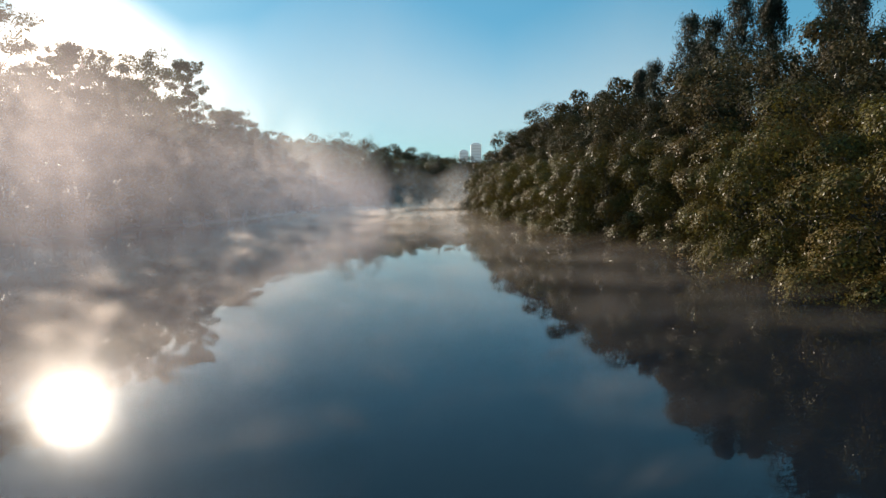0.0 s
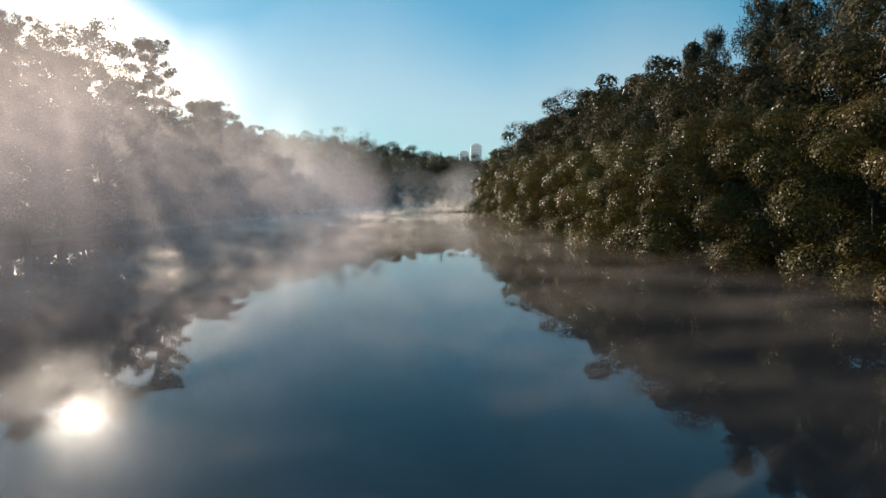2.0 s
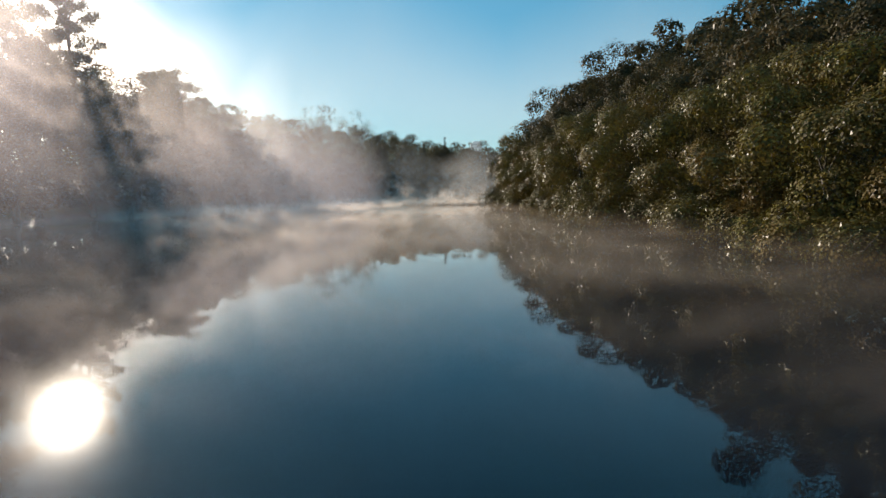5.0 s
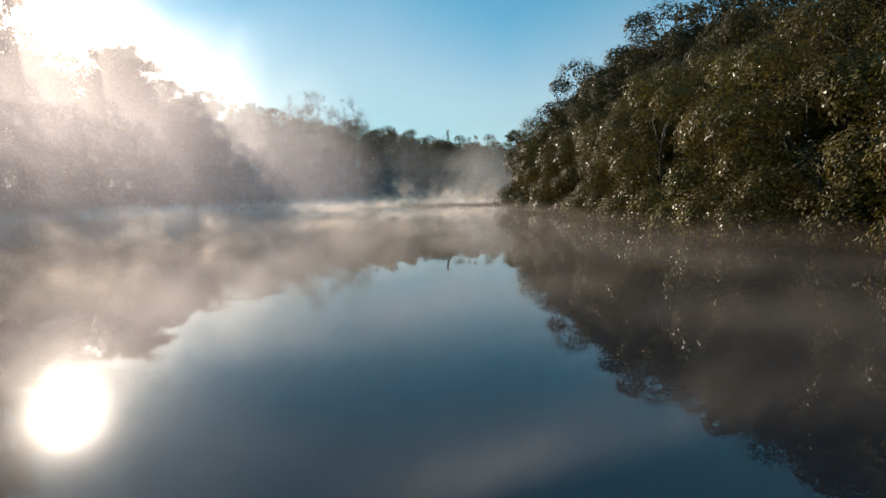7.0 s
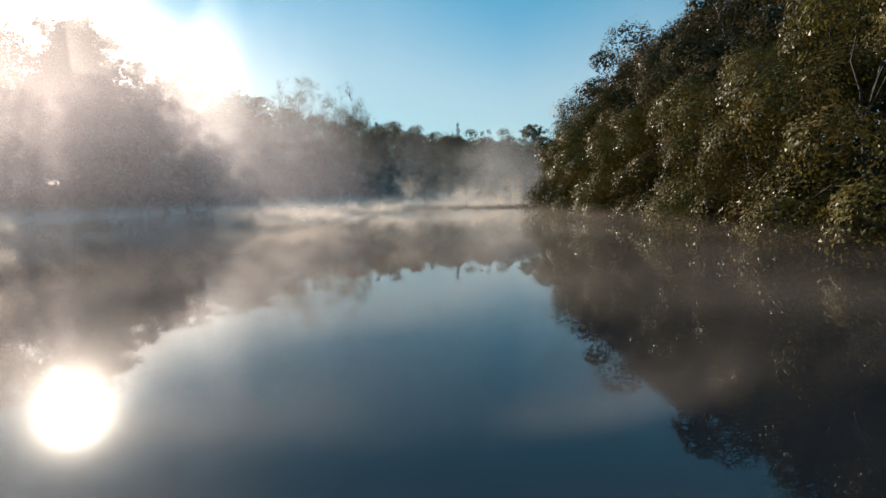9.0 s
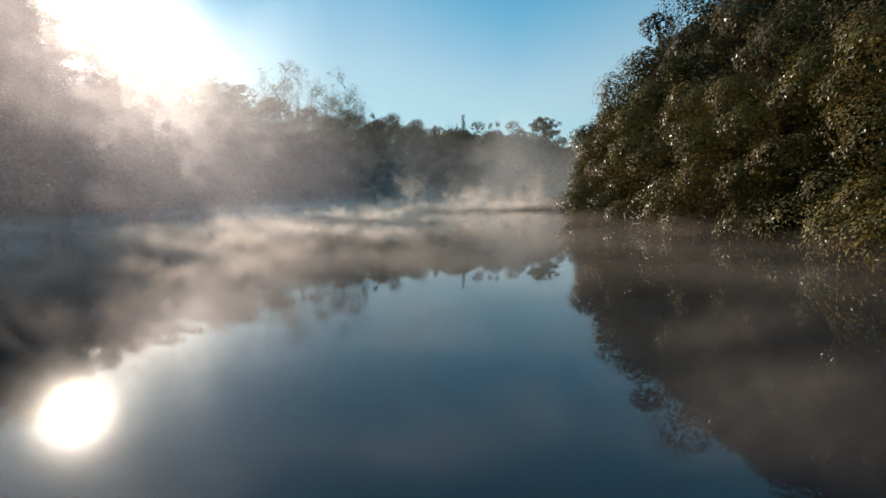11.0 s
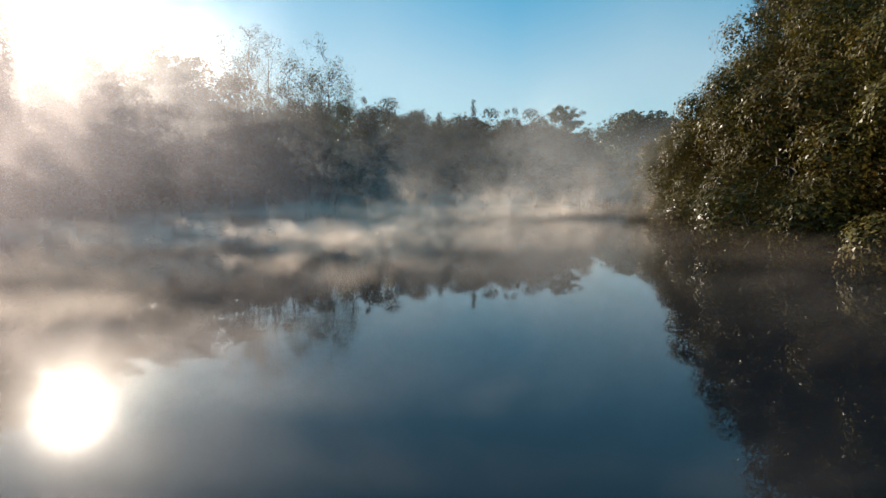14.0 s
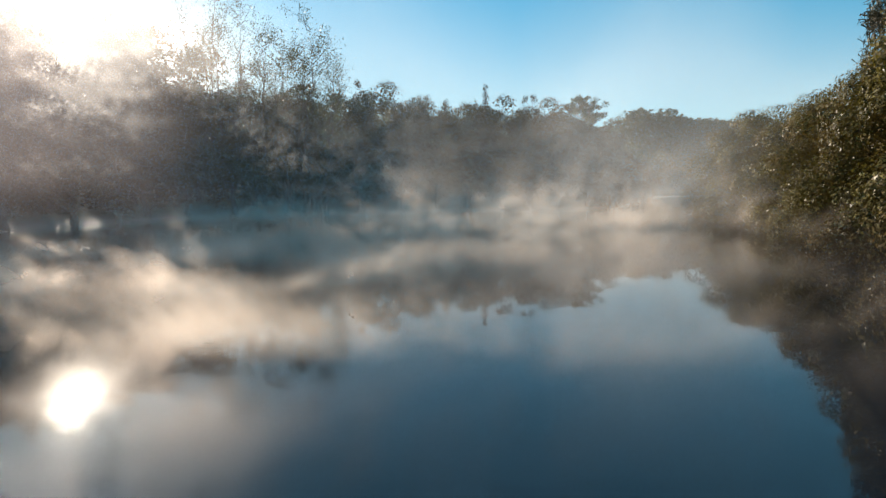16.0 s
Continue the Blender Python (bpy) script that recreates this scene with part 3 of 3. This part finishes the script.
for n, (x, y, a) in enumerate(along(RIGHT, 5.4, 10.0, 1, 78, 1.2, rng)):
    if y < 124:
        stand(BROADS if 76 < y < 106 else COARSE, n + 1, x, y, rng, 0.96 if y < 80 else 1.32 if y < 106 else 0.75 if y < 112 else 0.66)
for n, (x, y, a) in enumerate(along(RIGHT, 3.9, 14.5, 1, 76, 1.2, rng)):
    if y < 71:
        stand(OAKS, n, x, y, rng, 0.94)
    elif y < 103:
        stand(COARSE, n, x, y, rng, 1.25)
for n, (x, y, a) in enumerate(along(RIGHT, 3.2, 3.2, 1, 140, 0.5, rng)):
    if 82 < y < 113:
        stand(BROADS, n + 2, x, y, rng, 0.85 if y < 100 else 0.68)
for k, x, y, t in ((2, 8.7, 101.5, 1.15), (0, 10.6, 105.6, 1.1), (1, 8.8, 97.2, 1.2), (0, 9.0, 93.4, 1.15)):
    stand(MANGROVES, k, x, y, rng, t)
# the taller trees at the bend, behind the low mangroves
for k, x, y, t in ((2, 13.6, 100.8, 1.08), (0, 15.0, 96.5, 1.12), (1, 18.5, 108.0, 1.15), (2, 22.0, 114.0, 1.1)):
    stand(BROADS, k, x, y, rng, t)
for k, x, y, t in ((0, 14.9, 115.2, 0.9), (1, 17.2, 113.2, 1.1), (2, 19.0, 117.5, 0.95)):
    stand(OAKS, k, x, y, rng, t)
for n, (x, y, a) in enumerate(along(RIGHT, 5.0, 2.0, 1, 190, 1.0, rng)):
    if 128 < y < 235:
        stand(COARSE, n, x, y, rng, 0.55)
for n, (x, y, a) in enumerate(along(RIGHT, 6.5, 8.0, 1, 190, 1.6, rng)):
    if 122 < y < 225:
        stand(COARSE, n + 1, x, y, rng, 0.7)

def fallen_branch(foot, tip, thick, twigs, label, rng):
    """A bare branch that hangs from the bank into the water."""
    wood = Wood()
    way = bend((0, 0, 0), np.subtract(tip, foot), rng, 0.05, 0.22, 9)
    wood.limb(way, thick, thick * 0.35, 7)
    root = tagged(new("fallen_branch", wood.mesh("bare_branch", BARK_GREY)), label, "branch", "bare branches at the waterline")
    root.matrix_world = pose(*foot)
    for i in range(twigs):
        a = way[rng.integers(2, 8)]
        b = a + np.array([rng.normal(0, 0.7), rng.normal(-0.3, 0.6), rng.uniform(-0.15, 0.7)])
        w = Wood()
        w.limb(bend(a, b, rng, 0.05, 0.3, 5), thick * 0.35, thick * 0.1, 5)
        part("twig", w.mesh("twig", BARK_GREY), root)


fallen_branch((11.2, 46.2, 0.9), (8.9, 40.6, -0.12), 0.10, 8, "long bare branch dipping into the river", rng)
fallen_branch((7.6, 61.5, 0.8), (5.6, 58.5, -0.1), 0.05, 6, "bare grey branch under the mangroves", rng)
fallen_branch((6.6, 90.0, 0.9), (3.9, 87.6, -0.1), 0.06, 7, "bare grey branch under the mangroves", rng)
fallen_branch((6.6, 97.5, 1.0), (4.0, 95.2, -0.1), 0.05, 7, "thin bare branch touching the water", rng)
fallen_branch((14.2, 27.0, 1.6), (11.6, 24.8, -0.1), 0.05, 8, "pale forked branch at the water's edge", rng)
fallen_branch((14.5, 127.0, 1.0), (11.6, 126.0, -0.1), 0.06, 9, "bare twiggy branch over the water", rng)

# ---- left bank ----
def in_gap(x, y, left=2.6):
    """Whether a place lies in the notch of the left bank's canopy through which the sun reaches the mist."""
    dx, dy = x + 8.5, y - 98
    flat = math.hypot(SUN_WAY.x, SUN_WAY.y)
    ahead = (dx * SUN_WAY.x + dy * SUN_WAY.y) / flat
    return 20 < ahead < 60 and -left < (dx * SUN_WAY.y - dy * SUN_WAY.x) / flat < 2.6


GUMS = [gum(rng, h, s, t) for h, s, t in (
    (21.0, 3.7, "tall gum tree with open umbrella-like crown"),
    (18.0, 4.6, "gum tree with leaning pale trunk and clumped foliage"),
    (16.0, 5.0, "broad-crowned gum tree on the far bank"))]
THINS = [thin_tree(rng, h, s, t) for h, s, t in (
    (13.5, 3.4, "slender sparse tree with fine bare twigs"),
    (12.0, 2.8, "thin almost leafless tree above the bank"))]
for n, (x, y, a) in enumerate(along(LEFT, 3.4, 0.6, -1, 94, 0.6, rng)):
    if y < 262:
        stand(SHRUBS, n + n // 4, x, y, rng, 1.0)
for n, (x, y, a) in enumerate(along(LEFT, 4.8, 4.6, -1, 94, 1.0, rng)):
    if y < 258 and not in_gap(x, y):
        stand(FULL if 88 < y < 165 else COARSE, n, x, y, rng, 0.78)
for n, (x, y, a) in enumerate(along(LEFT, 5.6, 9.5, -1, 94, 1.4, rng)):
    if y < 250 and not in_gap(x, y):
        stand(FULL if 88 < y < 165 else COARSE, n + 2, x, y, rng, 1.0 if y < 140 else 0.9)
for n, (x, y, a) in enumerate(along(LEFT, 6.6, 15.5, -1, 94, 1.8, rng)):
    if in_gap(x, y, 6.0):
        continue
    if y < 135 and n % 2:
        stand(FULL if 88 < y < 165 else COARSE, n + 1, x, y, rng, 1.05)
    elif y < 135:
        stand(GUMS, n // 2, x, y, rng, 0.74)
for x, y, top, k in ((-35.8, 88, 24, 0), (-43, 76, 20.6, 1), (-40, 66, 19.2, 0), (-46, 92, 21, 2), (-36, 54, 15.3, 1), (-40, 112, 17.3, 2), (-38.8, 134, 17.0, 2), (-34.5, 132, 15.8, 2), (-29.6, 135, 14.3, 2),
                     (-44, 122, 19, 1), (-48, 104, 20, 0), (-37, 40, 18, 1), (-45, 60, 23, 2), (-52, 82, 24, 0), (-34, 137, 13.6, 2), (-37, 114, 15.6, 2), (-36.5, 70, 19.5, 2), (-38.5, 121.5, 17.5, 0), (-43, 117, 18.5, 0)):
    stand(GUMS, k, x, y, rng, (top - float(ground_at(x, y))) / (21, 18, 16)[k])

for n, (x, y, top) in enumerate(((-39, 131, 15), (-33.5, 117, 13), (-34, 138, 13.2), (-40, 112, 15.5), (-30, 137, 14.4), (-27, 136, 14.2), (-47, 84, 18), (-44, 68, 18), (-41, 50, 16), (-50, 100, 17))):
    stand(FULL if y > 105 else COARSE, n, x, y, rng, (top - float(ground_at(x, y))) / (11, 12, 10)[n % 3])
for n, (x, y, top) in enumerate(((-22.5, 135, 16.3), (-24.6, 136, 14.6), (-19.2, 135, 13.3), (-16.8, 135, 14.5), (-15.0, 136, 12.4))):
    stand(THINS, n, x, y, rng, (top - float(ground_at(x, y))) / (13.5, 12)[n % 2])
SPIRES = [feather_oak(rng, h, s, t, k, 15, 0.24) for h, s, t, k in (
    (11.0, 1.0, "slim young she-oak with a leaning feathery tip", 70),
    (8.5, 1.0, "small feathery she-oak above the far bank", 60))]
FEATHERS = [feather_oak(rng, h, s, t) for h, s, t in (
    (10.5, 2.5, "dense feathery she-oak on the far bank"),
    (9.5, 2.2, "pointed grey-green she-oak over the water"),
    (9.0, 2.7, "bushy she-oak with a ragged crown"))]
for n, (x, y, s) in enumerate([(-1, 152, 1.0), (-9, 148, 1.05), (-5.5, 150, 1.12), (-13, 147, 1.0)]):
    stand(SPIRES, 0 if n == 0 else 1, x, y, rng, s)
for n, (x, y, a) in enumerate(along(LEFT, 2.9, 6.0, -1, 180, 0.7, rng)):
    if x < 14 and y > 136:
        stand(FEATHERS, n + n // 3, x, y, rng, 0.95 if x < 7 else 0.75)
for n, (x, y, a) in enumerate(along(LEFT, 3.4, 2.6, -1, 150, 0.7, rng)):
    if 90 < y < 158:
        stand(SHRUBS, n + 1, x, y, rng, 1.15)
for n, (x, y, a) in enumerate(along(LEFT, 4.4, 10.0, -1, 150, 1.2, rng)):
    if 90 < y < 142:
        stand(SHRUBS, n, x, y, rng, 1.3)
TUFTS = [gum(rng, 12.5, 3.3, "ragged gum tree standing above the far bank", 32, 800, 0.24, 0.22, "gum trees on the far bank")]
stand(TUFTS, 0, 14.4, 174, rng, 1.0)
# the even crest of tall gums on the far bank
for n in range(24):
    x, y = -62 + n * 3.2, 212 + 6 * math.sin(n * 2.3)
    top = float(np.interp(x, (-62, -48, -33, -17, -10, -1, 12), (23, 22.5, 22.3, 20.4, 19, 17.2, 14.2))) * (1 + 0.03 * math.sin(n * 4.1))
    stand(FULL, n, x, y, rng, (top - float(ground_at(x, y))) / (11, 12, 10)[n % 3])
for k in (MANGROVES, BROADS, FULL, COARSE, SHRUBS, OAKS, SPIRES, FEATHERS, TUFTS, GUMS, THINS):
    drop_pattern(k)


def far_woods():
    """Woods on the slopes far behind, too many and far to count."""
    rng = np.random.default_rng(5)
    c, r = [], []
    while len(c) < 8000:
        where = rng.uniform()
        if where < 0.16:
            x, y = rng.uniform(-85, -52), rng.uniform(20, 175)
        else:
            y = 152 + 330 * rng.uniform() ** 1.9
            x = rng.uniform(-75 - (y - 150) * 0.5, 40 + (y - 150) * 0.9)
        s, right = inland_of(x, y)
        if s < (13 if not right else 12):
            continue
        h = rng.uniform(9, 14) * (0.8 if right and y < 260 else 0.66 if y < 200 and x > -45 else 1.0)
        g = float(ground_at(x, y))
        w = rng.uniform(2.6, 4.0)
        for k in range(13):
            d = rng.normal(size=3)
            d /= np.linalg.norm(d)
            c.append((x + d[0] * w, y + d[1] * w, g + h * 0.53 + d[2] * h * 0.47))
            r.append(rng.uniform(0.9, 1.7))
    c, r = np.array(c), np.array(r)
    near = (c[:, 1] < 215) & (c[:, 0] > -50)
    v = [leaves(rng, c[near], r[near], 60, 0.3, 0.8, 0, 0.4, 0.5, 0.35, 0.4), leaves(rng, c[~near], r[~near], 24, 0.6, 0.8, 0, 0.3, 0.5)]
    # the hill: round-headed gums close together
    c, r = [], []
    for i in range(780):
        x = rng.uniform(33, 165)
        y = np.interp(x, LEFT[:, 0], LEFT[:, 1]) + rng.uniform(4, 78)
        g, h = float(ground_at(x, y)), rng.uniform(9, 13.5)
        for k in range(12):
            a, q = rng.uniform(0, 6.283), 3.6 * rng.uniform() ** 0.5
            c.append((x + q * math.cos(a), y + q * math.sin(a), g + h * rng.uniform(0.08, 1.0) ** 0.7 - 0.12 * q * q))
            r.append(rng.uniform(0.9, 1.5))
    v.append(leaves(rng, np.array(c), r, 24, 0.85, 0.75, 0, 0.3, 0.5, 0.3, 0.5))
    me = leaf_mesh("far_woods", np.concatenate(v), LEAF_GUM)
    tagged(new("far_woods", me), "dark dense woods on distant slopes", "woods", kind="stuff")


far_woods()


# ---- mist ----
def veil(p, mat, label="thin drifting white mist and added glare haze over the water"):
    """One bent sheet of vapour through a grid of places (rows from its foot to its top)."""
    k, n = p.shape[:2]
    uv = np.stack(np.meshgrid(np.linspace(0, 1, n), np.linspace(0, 1, k)), -1).reshape(-1, 2)
    i, j = np.meshgrid(np.arange(k - 1), np.arange(n - 1), indexing="ij")
    quads = np.stack([i * n + j, i * n + j + 1, (i + 1) * n + j + 1, (i + 1) * n + j], -1).reshape(-1, 4)
    ob = new("mist", mesh_from("mist", p.reshape(-1, 3), quads, mat=mat, uv=uv, smooth=True))
    return tagged(ob, label, "mist", "mist over the river", "stuff")


def standing(x0, x1, y, height, mat, lean=0.0):
    """A veil that stands across the river, its top leaning away."""
    x = np.linspace(x0, x1, 28)
    f = np.linspace(0, 1, 6)[:, None]
    yy = y + 0.7 * np.sin(x * 0.35 + y) + 0.3 * np.sin(x * 0.9 + 2 * y)
    h = height * (1 + 0.15 * np.sin(x * 0.6 + y))
    return veil(np.stack([x + 0 * f, yy + lean * f, 0.01 + h * f], -1), mat)


def shore_x(line, y):
    return np.interp(y, line[:, 1], line[:, 0])


for n in range(62):
    y = 3 + n * 1.35
    standing(shore_x(LEFT, y) + 2, shore_x(RIGHT, y) - 2.5, y, 1.05, MIST_LOW, -0.9)
for n in range(14):
    y = 86.2 + n * 1.4
    standing(shore_x(LEFT, y) + 2, shore_x(RIGHT, y) - 0.5 if y > 93 else -5.0, y, 0.95 if y < 90 else 1.25, MIST_THICK, -0.9)
for n in range(9):
    y = 105 + n * 2.4
    standing(shore_x(LEFT, y) + 2, shore_x(RIGHT, y) - 1.5, y, 1.5, MIST_FAR, -0.9)
for n in range(6):
    y = 94 + n * 1.7
    standing(-17.5, -2.0 - 0.5 * n, y, 1.15, MIST_BANK, -0.9)
for n in range(11):
    y = 106 + n * 3.6
    standing(-22, 10 + max(y - 105, 0) * 0.5, y, 3.4 + 0.1 * n, MIST_HIGH, -2.2)
for n, y in enumerate((152, 172, 200, 235)):
    standing(6 + n * 14, 40 + n * 24, y, 3.6, MIST_HIGH, -3.0)
# tall veils added off the left shore to pale it as lens glare does
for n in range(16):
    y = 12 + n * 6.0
    standing(shore_x(LEFT, y) + 2.5, -6.5 - y * 0.02, y, 13.0, BANK_GLARE, -2.0)
for n in range(36):
    y = 14 + n * 2.3
    standing(0.5 - y * 0.055, shore_x(RIGHT, y) + 1.5, y, 1.0, MIST_EDGE, -0.9)
# thin haze added beside the flight path, standing in for the sun's lens glare
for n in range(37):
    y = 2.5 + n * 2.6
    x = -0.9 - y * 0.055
    standing(x - 17, x - 0.6, y, 7.0, PATH_GLARE, -0.6)
for n in range(3):
    y = 108 + n * 9.0
    standing(shore_x(LEFT, y) - 18, -9, y, 20.0, THIN_HAZE, -6.0)
for n, y in enumerate((113, 119, 125, 131, 137, 148)):
    standing(-21 + n, 24 + n * 5, y, 9.0, THIN_HAZE, -3.0)
standing(-900, 1300, 800, 260.0, FAR_HAZE)


# ---- distant towers ----
def tower(x, y, width, depth, height, label):
    root = tagged(new("tower_block"), label, "building", "distant towers")
    base = float(ground_at(x, y))
    height -= base
    root.matrix_world = pose(x, y, base)

    def box(name, sx, sy, z0, z1, mat, oy=0.0):
        bm = bmesh.new()
        bmesh.ops.create_cube(bm, size=1)
        bmesh.ops.transform(bm, matrix=Matrix.Translation((0, oy, (z0 + z1) / 2)) @ Matrix.Diagonal((sx, sy, z1 - z0, 1)), verts=bm.verts)
        me = bpy.data.meshes.new(name)
        bm.to_mesh(me)
        bm.free()
        me.materials.append(mat)
        return part(name, me, root)

    box("wall", width, depth, -5, height, TOWER)
    box("roof", width * 0.6, depth * 0.6, height, height + 4, TOWER)
    for z in np.arange(20, height - 4, 7.0):
        box("window", width * 0.9, 0.5, z, z + 3.2, TOWER_GLASS, -depth / 2 - 0.1)


tower(82, 1500, 26, 24, 121, "pale distant tower block above the trees")
tower(52, 1500, 22, 20, 104, "lower pale distant tower block")
tower(300, 1500, 20, 20, 118, "pale tower block far behind the trees")
